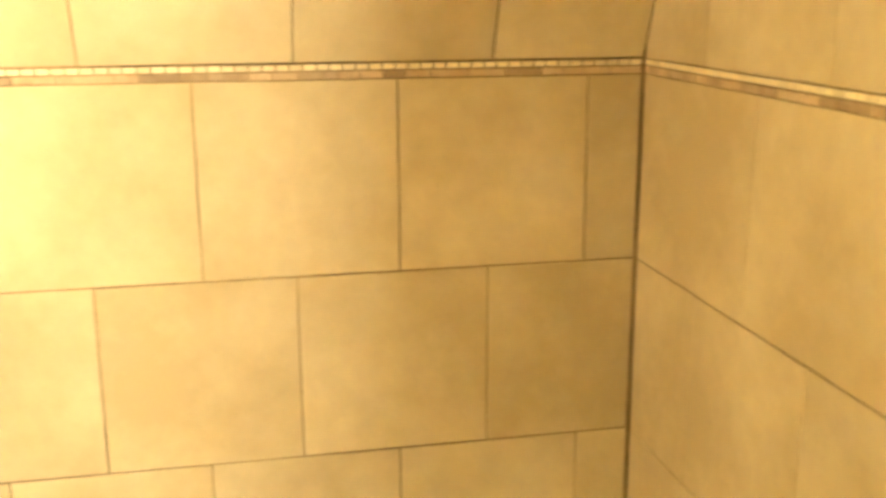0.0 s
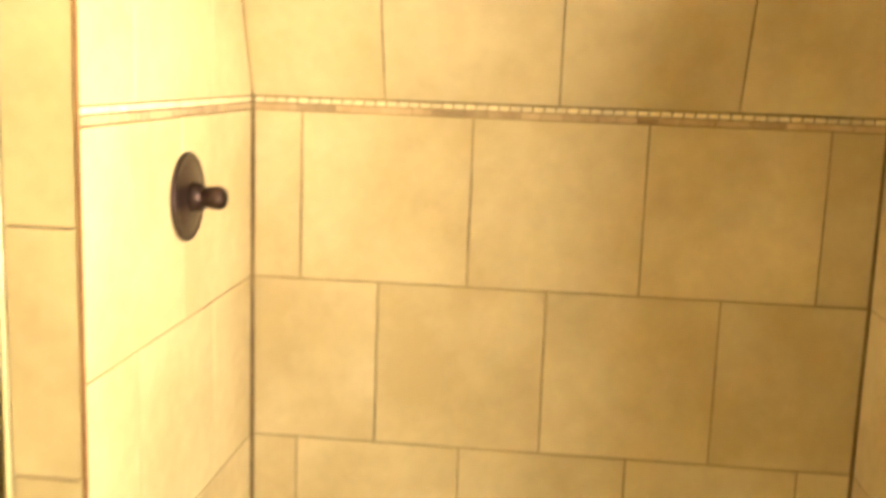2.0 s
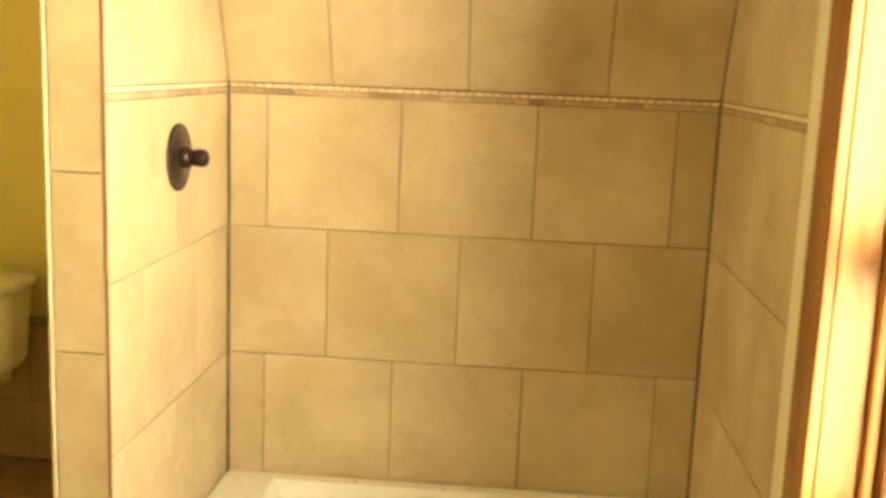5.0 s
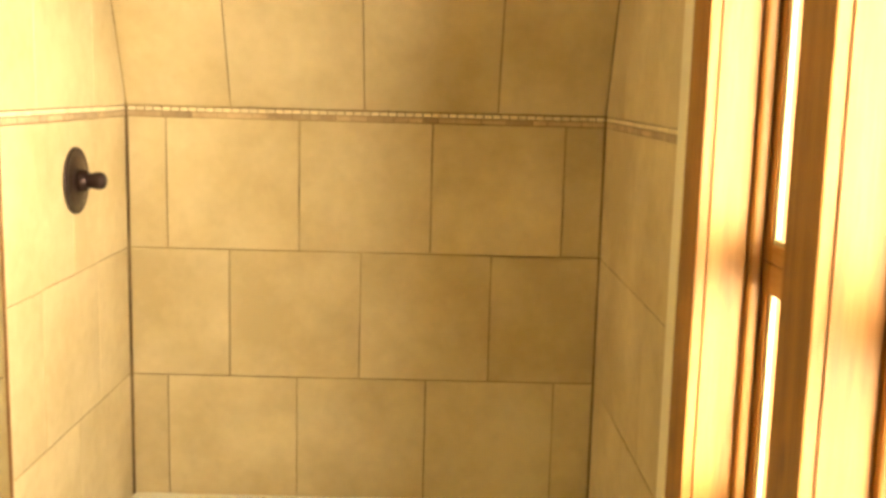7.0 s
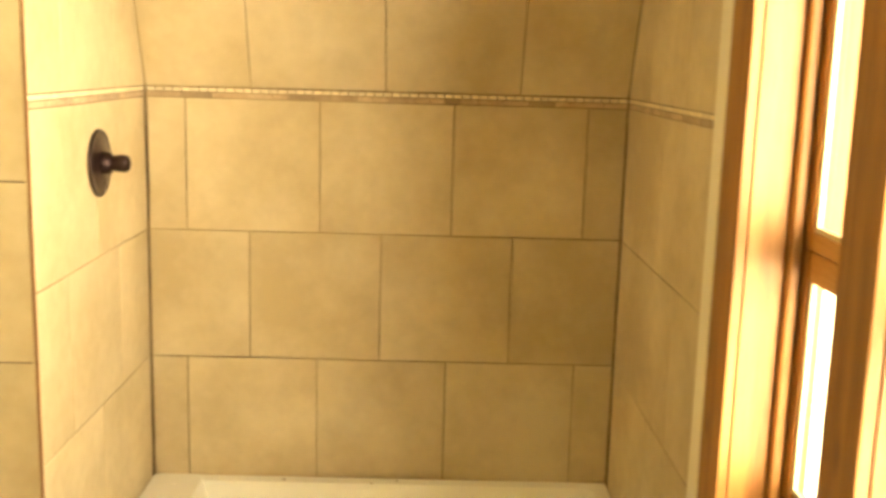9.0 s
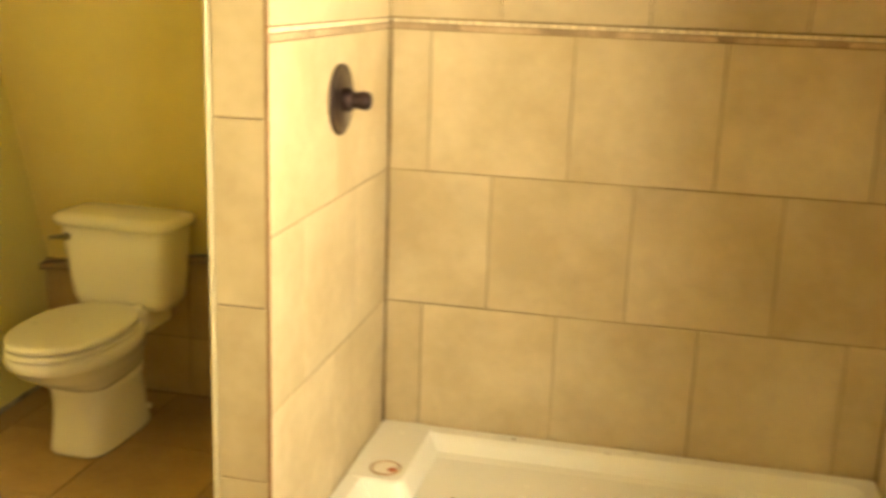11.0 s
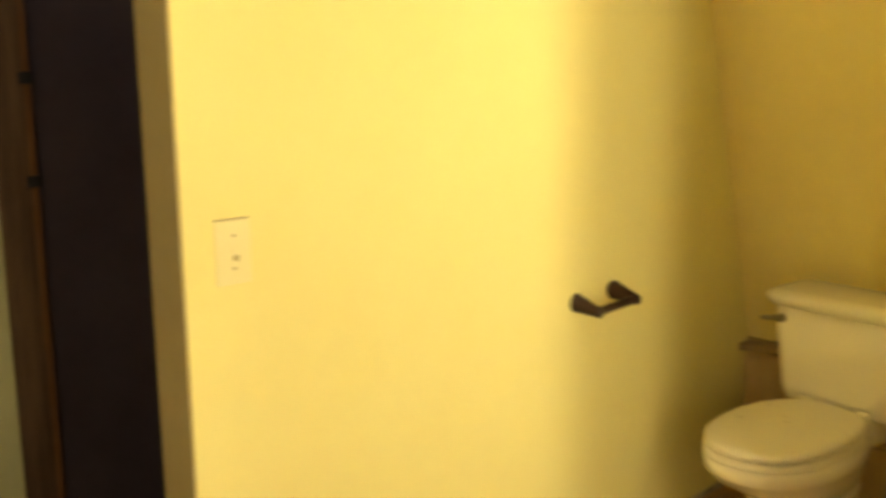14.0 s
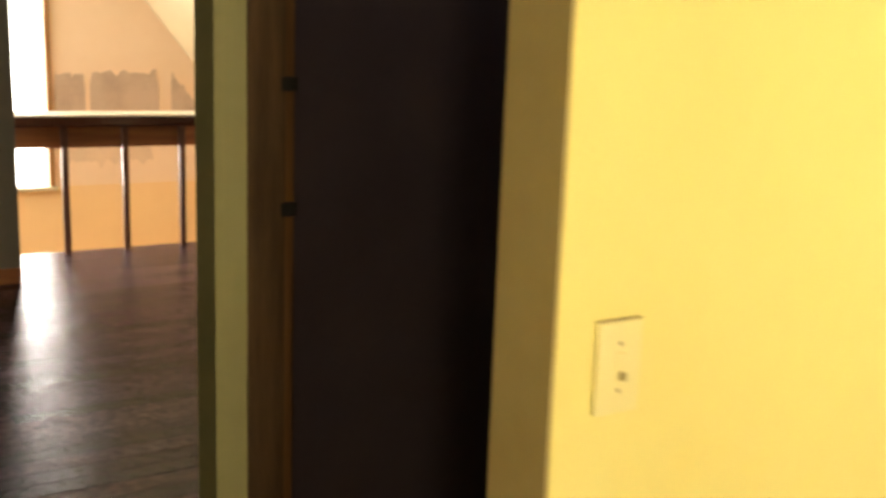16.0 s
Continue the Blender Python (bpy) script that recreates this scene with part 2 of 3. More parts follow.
TILE_CACHE = {}


def slab_mesh(name, w, h, d, ch, mat):
    """A tile that faces -y, centred, with chamfered front edges."""
    key = (name, round(w, 3), round(h, 3), d, mat.name)
    if key not in TILE_CACHE:
        a, b = w / 2, h / 2
        v = [(sx * a, d, sz * b) for sx, sz in ((-1, -1), (1, -1), (1, 1), (-1, 1))]
        v += [(sx * a, ch, sz * b) for sx, sz in ((-1, -1), (1, -1), (1, 1), (-1, 1))]
        v += [(sx * (a - ch), 0, sz * (b - ch)) for sx, sz in ((-1, -1), (1, -1), (1, 1), (-1, 1))]
        f = [(8, 9, 10, 11)]
        for i in range(4):
            j = (i + 1) % 4
            f += [(4 + i, 4 + j, 8 + j, 8 + i), (i, j, 4 + j, 4 + i)]
        me = bpy.data.meshes.new(name)
        me.from_pydata(v, [], f)
        me.materials.append(mat)
        TILE_CACHE[key] = me
    return TILE_CACHE[key]


def slab(name, w, h, matrix, parent, mat, d=0.010, ch=0.0018):
    ob = new(name, slab_mesh(name, w, h, d, ch, mat))
    ob.parent = parent
    ob.matrix_world = matrix
    return ob


# ---------------- plan ----------------
FLOOR = 0.03
SKEW = 0.115
W, D, LEFT = 1.454, -0.921, -1.301
END = -1.000                 # end of the right-hand shower tiles
KNEE = 0.39                  # face of the knee wall behind the toilet
JAMB = -1.645                # doorway edge of the left wall
P = 0.4045                    # tile with its joint
JOINT = 0.0032
RIM = 0.209
ROW_C, ROW_B, STRIP, STRIP_TOP = 0.598, 1.0, 1.402, 1.433
LEAN = math.atan(0.42)        # the tiled slope over the mosaic band
TOP = 2.42


# ---------------- structure ----------------
def structure(name, bm, mat, label):
    return tagged(link(name, bm, mat), label, name.split("_")[0], kind="structure")


shower_back = structure("wall_shower_back", box(-0.14, W + 0.12, 0.003, 0.12, FLOOR - 0.05, STRIP_TOP), GROUT, "tiled shower wall with dark brown grout joints")
slope_len = 1.15
sl = box(-0.02, W + 0.02, 0.003, 0.08, -0.03, slope_len)
bmesh.ops.transform(sl, matrix=Matrix.Translation((0, 0, STRIP_TOP)) @ Matrix.Rotation(LEAN, 4, "X"), verts=sl.verts)
shower_slope = structure("wall_shower_slope", sl, GROUT, "sloping tiled upper shower wall under the roof")
partition = structure("wall_partition", box(-0.118, -0.003, D + 0.003, KNEE + 0.1, FLOOR - 0.05, TOP), GROUT, "partition wall between shower and toilet, tiled")
shower_right = structure("wall_shower_right", box(W + 0.003, W + 0.13, END, 0.003, FLOOR - 0.05, TOP), GROUT, "tiled side wall of the shower")
structure("wall_partition_toilet_side", box(-0.132, -0.119, D + 0.02, KNEE + 0.1, FLOOR - 0.05, TOP), PAINT, "yellow painted partition face beside the toilet")

# toilet alcove: knee wall and the sloped drywall over it
knee = structure("wall_knee", box(LEFT - 0.25, -0.142, KNEE + 0.004, KNEE + 0.12, FLOOR - 0.05, 0.50), GROUT, "low knee wall with brown tiles behind the toilet")
sd = box(LEFT - 0.2, -0.13, 0, 0.05, 0, 2.2)
bmesh.ops.transform(sd, matrix=Matrix.Translation((0, 0.428, 0.44)) @ Matrix.Rotation(math.atan(0.305), 4, "X"), verts=sd.verts)
structure("wall_slope_toilet", sd, PAINT_SHADED_SLOPE, "sloping yellow drywall under the roof, shaded tan in its colour")

lw_mesh = box(LEFT - 0.12, LEFT, JAMB, KNEE + 0.1, FLOOR - 0.05, TOP)
for v in lw_mesh.verts:          # skewed to fit the camera's view
    if v.co.y > 0:
        v.co.x -= SKEW
left_wall = structure("wall_left", lw_mesh, PAINT, "bright yellow painted bathroom wall")
structure("wall_left_end", box(LEFT - 0.123, LEFT - 0.003, JAMB - 0.004, JAMB, FLOOR - 0.05, 2.06), SHADED_TAN, "doorway return of the yellow wall, shaded tan in its colour")
structure("wall_left_over_door", box(LEFT - 0.12, LEFT, -2.50, JAMB, 2.06, TOP), PAINT, "yellow painted wall over the doorway")
structure("wall_left_far", box(LEFT - 0.12, LEFT, -4.3, -2.50, FLOOR - 0.05, TOP), PAINT, "yellow painted bathroom wall beyond the doorway")
structure("wall_rear", box(LEFT - 0.12, W + 0.25, -4.42, -4.3, FLOOR - 0.05, TOP), PAINT, "yellow painted rear bathroom wall")
structure("ceiling", box(LEFT - 0.12, W + 0.3, -4.42, KNEE + 0.12, TOP, TOP + 0.1), BOUNCE_CEIL, "unseen bathroom ceiling, white chosen for bounce light")
floor = structure("floor", box(LEFT - 0.14, W + 0.25, -4.42, KNEE + 0.12, -0.10, FLOOR - 0.003), GROUT, "brown tiled bathroom floor with narrow joints")

# window wall: two tall openings with a post between
SILL, HEAD = 0.64, 2.12
Y1A, Y1B, Y2A, Y2B = -1.225, -1.700, -1.835, -2.29
WX0, WX1 = W + 0.016, W + 0.19
structure("wall_window_below", box(WX0, WX1, -4.3, END, FLOOR - 0.05, SILL), PAINT, "yellow painted wall under the windows")
structure("wall_window_above", box(WX0, WX1, -4.3, END, HEAD, TOP), PAINT, "yellow painted wall over the windows")
structure("wall_window_far", box(WX0, WX1, Y1A + 0.02, END, SILL, HEAD), PAINT, "wall strip between shower and window")
structure("wall_window_post", box(WX0, WX1, Y2A + 0.02, Y1B - 0.02, SILL, HEAD), PAINT, "wall post between the two windows")
structure("wall_window_near", box(WX0, WX1, -3.2, Y2B - 0.02, SILL, HEAD), PAINT, "yellow painted wall past the windows")
# an unseen opening is left before this wall, added to let in fill light
structure("wall_window_last", box(WX0, WX1, -4.3, -3.62, SILL, HEAD), PAINT, "yellow painted wall past the added fill-light opening")
structure("wall_window_low", box(WX0, WX1, -3.62, -3.2, SILL, 1.0), PAINT, "yellow painted wall under the added fill-light opening")


# windows of pine: jambs, casings, sashes with glass
def window(name, ya, yb, label):
    """ya: far side, yb: near side."""
    e = tagged(empty(name, (W, (ya + yb) / 2, SILL)), label, "window", "pine bathroom windows", "structure")
    e_inv = e.matrix_world.inverted()

    def add(nm, bm, mat, parent=None, lab=""):
        bmesh.ops.transform(bm, matrix=e_inv, verts=bm.verts)
        return part(nm, bm, mat, parent or e, lab)

    x0, x1 = W + 0.004, W + 0.185
    add("jamb", box(x0, x1, ya, ya + 0.018, SILL, HEAD, 0.001), PINE)
    add("jamb", box(x0, x1, yb - 0.018, yb, SILL, HEAD, 0.001), PINE)
    add("head_jamb", box(x0, x1, yb, ya, HEAD - 0.018, HEAD, 0.001), PINE_ACROSS)
    add("window_sill", box(W - 0.03, x1, yb, ya, SILL, SILL + 0.022, 0.004), PINE_ACROSS)
    # pale tracks on the jambs outside the lower sash
    add("sash_track", box(W + 0.148, x1, ya - 0.003, ya - 0.0002, SILL + 0.022, 1.19), BRIGHT_TRIM)
    add("sash_track", box(W + 0.148, x1, yb + 0.0002, yb + 0.003, SILL + 0.022, 1.19), BRIGHT_TRIM)
    xs = W + 0.105
    zm = 1.203
    # the stop beads run along the jambs in front of the sashes
    for y0, y1 in ((ya - 0.022, ya), (yb, yb + 0.022)):
        add("stop_bead", box(xs - 0.026, xs - 0.002, y0, y1, SILL + 0.022, HEAD - 0.018, 0.008, 4), PINE)
    for nm, z0, z1, dx in (("lower_sash", SILL + 0.022, zm - 0.001, 0.0), ("upper_sash", zm + 0.001, HEAD - 0.018, 0.0)):
        a = xs + dx
        b = a + 0.033
        s = add(nm, box(a, b, ya - 0.052, ya - 0.002, z0, z1, 0.003), PINE)
        add("stile", box(a, b, yb + 0.002, yb + 0.052, z0, z1, 0.003), PINE, s)
        lo, hi = (0.07, 0.056) if nm == "lower_sash" else (0.034, 0.05)
        add("rail", box(a + 0.001, b - 0.001, yb + 0.052, ya - 0.052, z0, z0 + lo, 0.003), PINE_ACROSS, s)
        add("rail", box(a + 0.001, b - 0.001, yb + 0.052, ya - 0.052, z1 - hi, z1, 0.003), PINE_ACROSS, s)
        pane = add("pane", box(a + 0.014, a + 0.018, yb + 0.048, ya - 0.048, z0 + lo - 0.004, z1 - hi + 0.004), GLASS, s)
        pane.visible_shadow = False
        add("glazing_bead", box(a + 0.005, a + 0.014, ya - 0.062, ya - 0.052, z0 + lo, z1 - hi, 0.001), TONED_TRIM, s)
        add("glazing_bead", box(a + 0.005, a + 0.014, yb + 0.062, ya - 0.062, z0 + lo, z0 + lo + 0.010, 0.001), TONED_TRIM, s)
    return e


window("window_1", Y1A, Y1B, "tall double-hung pine window with bright panes")
window("window_2", Y2A, Y2B, "tall double-hung pine window beside its twin")
for nm, y0, y1 in (("trim_casing_far", Y1A + 0.004, END - 0.092), ("trim_casing_post", Y2A + 0.004, Y1B - 0.004), ("trim_casing_near", Y2B - 0.12, Y2B - 0.004)):
    structure(nm, box(W - 0.018, W + 0.016, min(y0, y1), max(y0, y1), SILL - 0.10, HEAD + 0.0, 0.003), PINE, "knotty pine window casing board")
structure("trim_casing_head", box(W - 0.018, W + 0.016, Y2B - 0.12, END - 0.092, HEAD, HEAD + 0.1, 0.003), PINE_ACROSS, "knotty pine head casing over the windows")
structure("trim_tile_edge_right", box(W - 0.016, W + 0.006, END - 0.075, END, FLOOR, TOP, 0.006, 3), BRIGHT_TRIM, "white painted edge trim beside the shower tiles")
structure("trim_tile_edge_left", box(-0.1355, -0.1245, D - 0.005, D + 0.022, FLOOR, TOP, 0.006, 3), TONED_TRIM, "corner bead along the tiled partition end, white toned down to tan")

# hall and loft
HALL = -2.5
RX, FX = -7.33, -9.0
structure("wall_hall", box(HALL - 0.12, HALL, -1.626, -1.552, 0, 2.4), HALL_PAINT, "tan painted hall wall end beside a dark doorway")
structure("wall_hall_over_door", box(HALL - 0.12, HALL, -1.552, -0.65, 2.1, 2.4), HALL_PAINT, "tan painted wall over the hall doorway")
structure("wall_hall_far", box(HALL - 0.12, HALL, -0.65, 0.6, 0, 2.4), HALL_PAINT, "tan painted hall wall")
structure("wall_hall_end", box(HALL - 0.12, LEFT - 0.12, 0.6, 0.72, 0, 2.4), HALL_PAINT, "tan painted end wall of the hall")
structure("wall_loft_side", box(FX - 0.15, HALL - 0.12, 0.92, 1.04, -2.8, 2.9), LOFT_WALL, "pinkish loft side wall")
structure("wall_loft_grey", box(-6.75, -6.6, -4.4, -1.28, 0, 2.9), GREY_WALL, "grey painted loft wall end")
structure("baseboard_loft", box(-6.6, -6.585, -4.4, -1.28, 0, 0.11, 0.004), APRON_WOOD, "red-brown wooden baseboard")
structure("wall_hall_rear", box(-6.75, LEFT - 0.12, -4.52, -4.4, 0, 2.9), GREY_WALL, "grey painted hall rear wall")
structure("ceiling_loft", box(FX - 0.2, LEFT - 0.12, -6.4, 1.04, 2.9, 3.0), CEIL, "cream loft ceiling")
loft_floor = structure("floor_loft", box(RX - 0.09, LEFT - 0.06, -4.4, 0.92, -0.12, 0.012), FLOORBOARD, "dark worn hardwood loft floor")
structure("floor_stairwell", box(FX - 0.1, RX - 0.09, -6.4, 1.04, -2.9, -2.8), FLOORBOARD, "dark floor at the foot of the stairwell")
structure("wall_loft_rear", box(FX - 0.1, -6.75, -6.4, -6.3, -2.8, 2.9), LOFT_WALL, "pinkish stairwell wall")
structure("wall_stairwell_under", box(RX - 0.09, RX, -6.3, 0.92, -2.8, -0.12), LOFT_LOW, "peach painted wall under the loft edge")
# roof slope of the loft
rs = box(FX + 0.002, HALL - 0.13, 0, 2.4, 0, 0.06)
bmesh.ops.transform(rs, matrix=Matrix.Translation((0, 0.92, 0.95)) @ Matrix.Rotation(math.pi - math.atan2(1.22, 1.0), 4, "X"), verts=rs.verts)
structure("ceiling_loft_slope", rs, CEIL, "cream sloping loft ceiling under the roof")

# far loft wall with a window opening
WYA, WYB, WZA, WZB = -0.60, -1.59, 0.235, 1.85
structure("wall_loft_far_lower", box(FX - 0.15, FX, -6.3, 0.92, -2.8, WZA), LOFT_LOW, "peach painted lower stairwell wall")
structure("wall_loft_far_upper", box(FX - 0.15, FX, -6.3, 0.92, WZB, 2.9), LOFT_WALL, "pinkish painted wall over the loft window")
structure("wall_loft_far_side", box(FX - 0.15, FX, WYA, 0.92, WZA, WZB), LOFT_WALL, "pinkish loft wall with unpainted patches")
structure("wall_loft_far_past", box(FX - 0.15, FX, -6.3, WYB, WZA, WZB), LOFT_WALL, "pinkish loft wall beyond the window")

# bright overcast distance outside the bathroom window
SKY_GLOW = bpy.data.materials.new("overcast_sky")
SKY_GLOW.use_nodes = True
_s = SKY_GLOW.node_tree
_e = _s.nodes.new("ShaderNodeEmission")
_e.inputs["Color"].default_value, _e.inputs["Strength"].default_value = (1.0, 0.97, 0.90, 1), 3.0
_s.links.new(_e.outputs["Emission"], _s.nodes["Material Output"].inputs["Surface"])
structure("backdrop", box(1.9, 14.0, 12.0, 12.05, -6.0, 9.0), SKY_GLOW, "plain bright overcast distance outside the window")

lw = tagged(empty("window_3", (FX, (WYA + WYB) / 2, WZA)), "bright loft window with thin wooden frame", "window", kind="structure")


def loft_part(nm, bm, mat):
    bmesh.ops.transform(bm, matrix=lw.matrix_world.inverted(), verts=bm.verts)
    return part(nm, bm, mat, lw)


loft_part("jamb", box(FX - 0.15, FX + 0.02, WYA, WYA + 0.04, WZA, WZB, 0.004), PINE)
loft_part("jamb", box(FX - 0.15, FX + 0.02, WYB - 0.04, WYB, WZA, WZB, 0.004), PINE)
loft_part("window_sill", box(FX - 0.15, FX + 0.05, WYB - 0.05, WYA + 0.06, WZA - 0.03, WZA, 0.004), TONED_TRIM)
loft_part("meeting_rail", box(FX - 0.09, FX - 0.05, WYB, WYA, 0.60, 0.66, 0.004), PINE_ACROSS)
p = loft_part("pane", box(FX - 0.075, FX - 0.07, WYB, WYA, WZA, WZB), GLASS)
p.visible_shadow = False


# ---------------- shower tiles ----------------
def facing(kind, u, z):
    """Matrix of a slab on one of the tiled faces; u: place along it."""
    if kind == "back":
        return pose(u, 0, z)
    if kind == "left":
        return pose(0, u, z, 0, 0, 90)
    if kind == "right":
        return pose(W, u, z, 0, 0, -90)
    if kind == "end":
        return pose(u, D, z)
    return Matrix.Translation((u, 0, STRIP_TOP)) @ Matrix.Rotation(LEAN, 4, "X") @ Matrix.Translation((0, 0, z))


def course(kind, parent, lo, hi, cuts, z0, z1, mat=TILE, name="tile", gap=JOINT):
    edges = [lo] + [c for c in cuts if lo + 0.01 < c < hi - 0.01] + [hi]
    for a, b in zip(edges, edges[1:]):
        jitter = pose(0, 0, 0, random.uniform(-0.12, 0.12), 0, random.uniform(-0.12, 0.12))
        slab(name, b - a - gap, z1 - z0 - gap, facing(kind, (a + b) / 2, (z0 + z1) / 2) @ jitter, parent, mat)


cut_a = [0.120 + P * i for i in range(4)]
cut_b = [0.310 + P * i for i in range(3)]
cut_c = [0.115 + P * i for i in range(4)]
cut_s = [0.317 + P * i for i in range(3)]
course("back", shower_back, 0.0045, W - 0.003, cut_a, ROW_B, STRIP)
course("back", shower_back, 0.0045, W - 0.003, cut_b, ROW_C, ROW_B)
course("back", shower_back, 0.0045, W - 0.003, cut_c, RIM - 0.02, ROW_C)
course("slope", shower_slope, 0.002, W - 0.002, cut_s, 0.0012, 0.404)
course("slope", shower_slope, 0.002, W - 0.002, cut_a, 0.404, 0.809)
course("slope", shower_slope, 0.002, W - 0.002, cut_b, 0.809, 1.12)
for kind, wall, lo, hi, c1, c2 in (("left", partition, D, -0.006, [-0.474], [-0.70, -0.29]),
                                   ("right", shower_right, END + 0.002, -0.006, [-0.49], [-0.70, -0.29])):
    joint = 0.0022 if kind == "right" else JOINT
    course(kind, wall, lo, hi, c1, ROW_B, STRIP, gap=joint)
    course(kind, wall, lo, hi, c2, ROW_C, ROW_B, gap=joint)
    course(kind, wall, lo, hi, c1, RIM - 0.02, ROW_C, gap=joint)
    course(kind, wall, lo, hi, c2, STRIP_TOP, STRIP_TOP + P, gap=joint)
    course(kind, wall, lo, hi, c1, STRIP_TOP + P, STRIP_TOP + 2 * P, gap=joint)
    course(kind, wall, lo, hi, c2, STRIP_TOP + 2 * P, TOP, gap=joint)
# the partition end takes the shaded tile copy
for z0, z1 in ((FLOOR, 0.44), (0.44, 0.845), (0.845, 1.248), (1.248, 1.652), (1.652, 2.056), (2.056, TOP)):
    course("end", partition, -0.123, -0.001, [], z0, z1, SHADED_TILE)

structure("trim_tile_corner", box(-0.004, 0.0025, D - 0.0015, D + 0.005, FLOOR, TOP), EDGE_BROWN, "brown raw tile edge along the partition corner")

# mosaic band: a row of small cream stones over a row of longer brown ones
MID = 1.4185
for kind, wall, lo, hi in (("back", shower_back, 0.004, W - 0.004), ("left", partition, D + 0.002, -0.004), ("right", shower_right, END + 0.004, -0.004)):
    n = round((hi - lo) / 0.0262)
    step = (hi - lo) / n
    course(kind, wall, lo, hi, [lo + step * i for i in range(1, n)], MID, STRIP_TOP, MOSAIC_LIGHT, "mosaic_stone", 0.0032)
    cuts, u = [], lo
    while u < hi:
        u += random.choice((0.045, 0.052, 0.078, 0.105))
        cuts.append(u)
    course(kind, wall, lo, hi, cuts, STRIP, MID, MOSAIC_DARK, "border_stone", 0.0016)


# uneven dark caulk in the corners
def caulk(name, x, y, z0, z1, r):
    rings, n = [], 60
    for i in range(n + 1):
        z = z0 + (z1 - z0) * i / n
        k = r * (0.75 + 0.9 * max(0, noise.noise((x * 9, z * 7, 2.0))) + 0.5 * abs(noise.noise((z * 31, 1.0, x))))
        rings.append([(x + math.cos(a) * k, y + math.sin(a) * k, z) for a in (0, math.pi / 3, 2 * math.pi / 3, math.pi, 4 * math.pi / 3, 5 * math.pi / 3)])
    return structure(name, loft(rings), CAULK, "dark stained caulk bead in the tiled corner")


caulk("trim_caulk_left", 0.0025, -0.0015, RIM, STRIP, 0.0022)
caulk("trim_caulk_right", W - 0.0025, -0.0015, RIM, STRIP, 0.0030)


# pale dirty caulk along the foot of the left wall
foot = box(LEFT, LEFT + 0.010, JAMB, KNEE - 0.002, FLOOR, FLOOR + 0.016, 0.004)
for v in foot.verts:
    v.co.x -= SKEW * (v.co.y - JAMB) / (KNEE + 0.1 - JAMB)
structure("trim_floor_caulk", foot, FLOOR_CAULK, "dirty pale caulk line between wall and floor")


# ---------------- shower pan ----------------
def rounded(x0, x1, y0, y1, r, z, n=8):
    out = []
    for cx, cy, a0 in ((x1 - r, y1 - r, 0), (x0 + r, y1 - r, 90), (x0 + r, y0 + r, 180), (x1 - r, y0 + r, 270)):
        for i in range(n + 1):
            a = radians(a0 + 90 * i / n)
            out.append((cx + math.cos(a) * r, cy + math.sin(a) * r, z))
    return out


pan = tagged(empty("shower_pan", (W / 2, D / 2, FLOOR)), "white acrylic shower pan with raised rim and drain", "shower pan")
inv = pan.matrix_world.inverted()


def pan_part(nm, bm, mat, lab="", smooth=False, parent=None):
    bmesh.ops.transform(bm, matrix=inv, verts=bm.verts)
    return part(nm, bm, mat, parent or pan, lab, smooth)


PX0, PX1, PY0, PY1 = 0.004, W - 0.004, D - 0.02, -0.004
rings = [rounded(PX0, PX1, PY0, PY1, 0.004, FLOOR), rounded(PX0, PX1, PY0, PY1, 0.004, RIM - 0.006), rounded(PX0 + 0.004, PX1 - 0.004, PY0 + 0.004, PY1 - 0.004, 0.006, RIM)]
rings += [rounded(PX0 + 0.045, PX1 - 0.045, PY0 + 0.05, PY1 - 0.045, 0.05, RIM - 0.002),
          rounded(PX0 + 0.060, PX1 - 0.060, PY0 + 0.062, PY1 - 0.058, 0.06, RIM - 0.014),
          rounded(PX0 + 0.085, PX1 - 0.085, PY0 + 0.085, PY1 - 0.080, 0.07, RIM - 0.046),
          rounded(PX0 + 0.110, PX1 - 0.110, PY0 + 0.110, PY1 - 0.105, 0.07, RIM - 0.054),
          rounded(0.24, 0.40, -0.50, -0.28, 0.05, RIM - 0.062)]
basin = pan_part("basin", loft(rings), ACRYLIC, smooth=False)
corner_pad = [rounded(PX0 + 0.003, 0.166 + g, -0.40 - g, PY1 - 0.003, 0.03 + g, z) for g, z in ((0.030, RIM - 0.055), (0.012, RIM - 0.020), (0.004, RIM - 0.005), (-0.004, RIM + 0.0015))]
pan_part("corner_ledge", loft(corner_pad), ACRYLIC)
drain = part("drain", lathe([(-0.004, 0.034), (0.003, 0.036), (0.006, 0.033), (0.003, 0.029), (-0.002, 0.027)], 28, "z"), MOSAIC_DARK, pan, "brown round drain ring")
drain.scale = (1.25, 1.25, 1.0)
drain.location = Vector((0.104, -0.333, RIM + 0.003)) - pan.location
part("drain_cover", lathe([(-0.003, 0.0275), (0.003, 0.0275), (0.0045, 0.024), (0.005, 0.01)], 20, "z"), BRIGHT_TRIM, drain, "cream drain cover")
rust = part("rust_spot", lathe([(0, 0.011), (0.0018, 0.009)], 12, "z"), BRICK_RED, drain, "orange-red rust spot")
rust.location = (0.018, -0.010, 0.005)


for sx, sy, r in ((0.42, -0.030, 0.006), (0.78, -0.024, 0.004), (0.30, -0.34, 0.007), (0.70, -0.05, 0.0035)):
    sp = part("speck", lathe([(0, r), (0.0014, r * 0.7)], 9, "z"), SHADE_DIRT_BROWN, pan, "dark speck of dirt")
    sp.location = Vector((sx, sy, RIM - (0.0008 if sy > -0.06 else 0.0575))) - pan.location

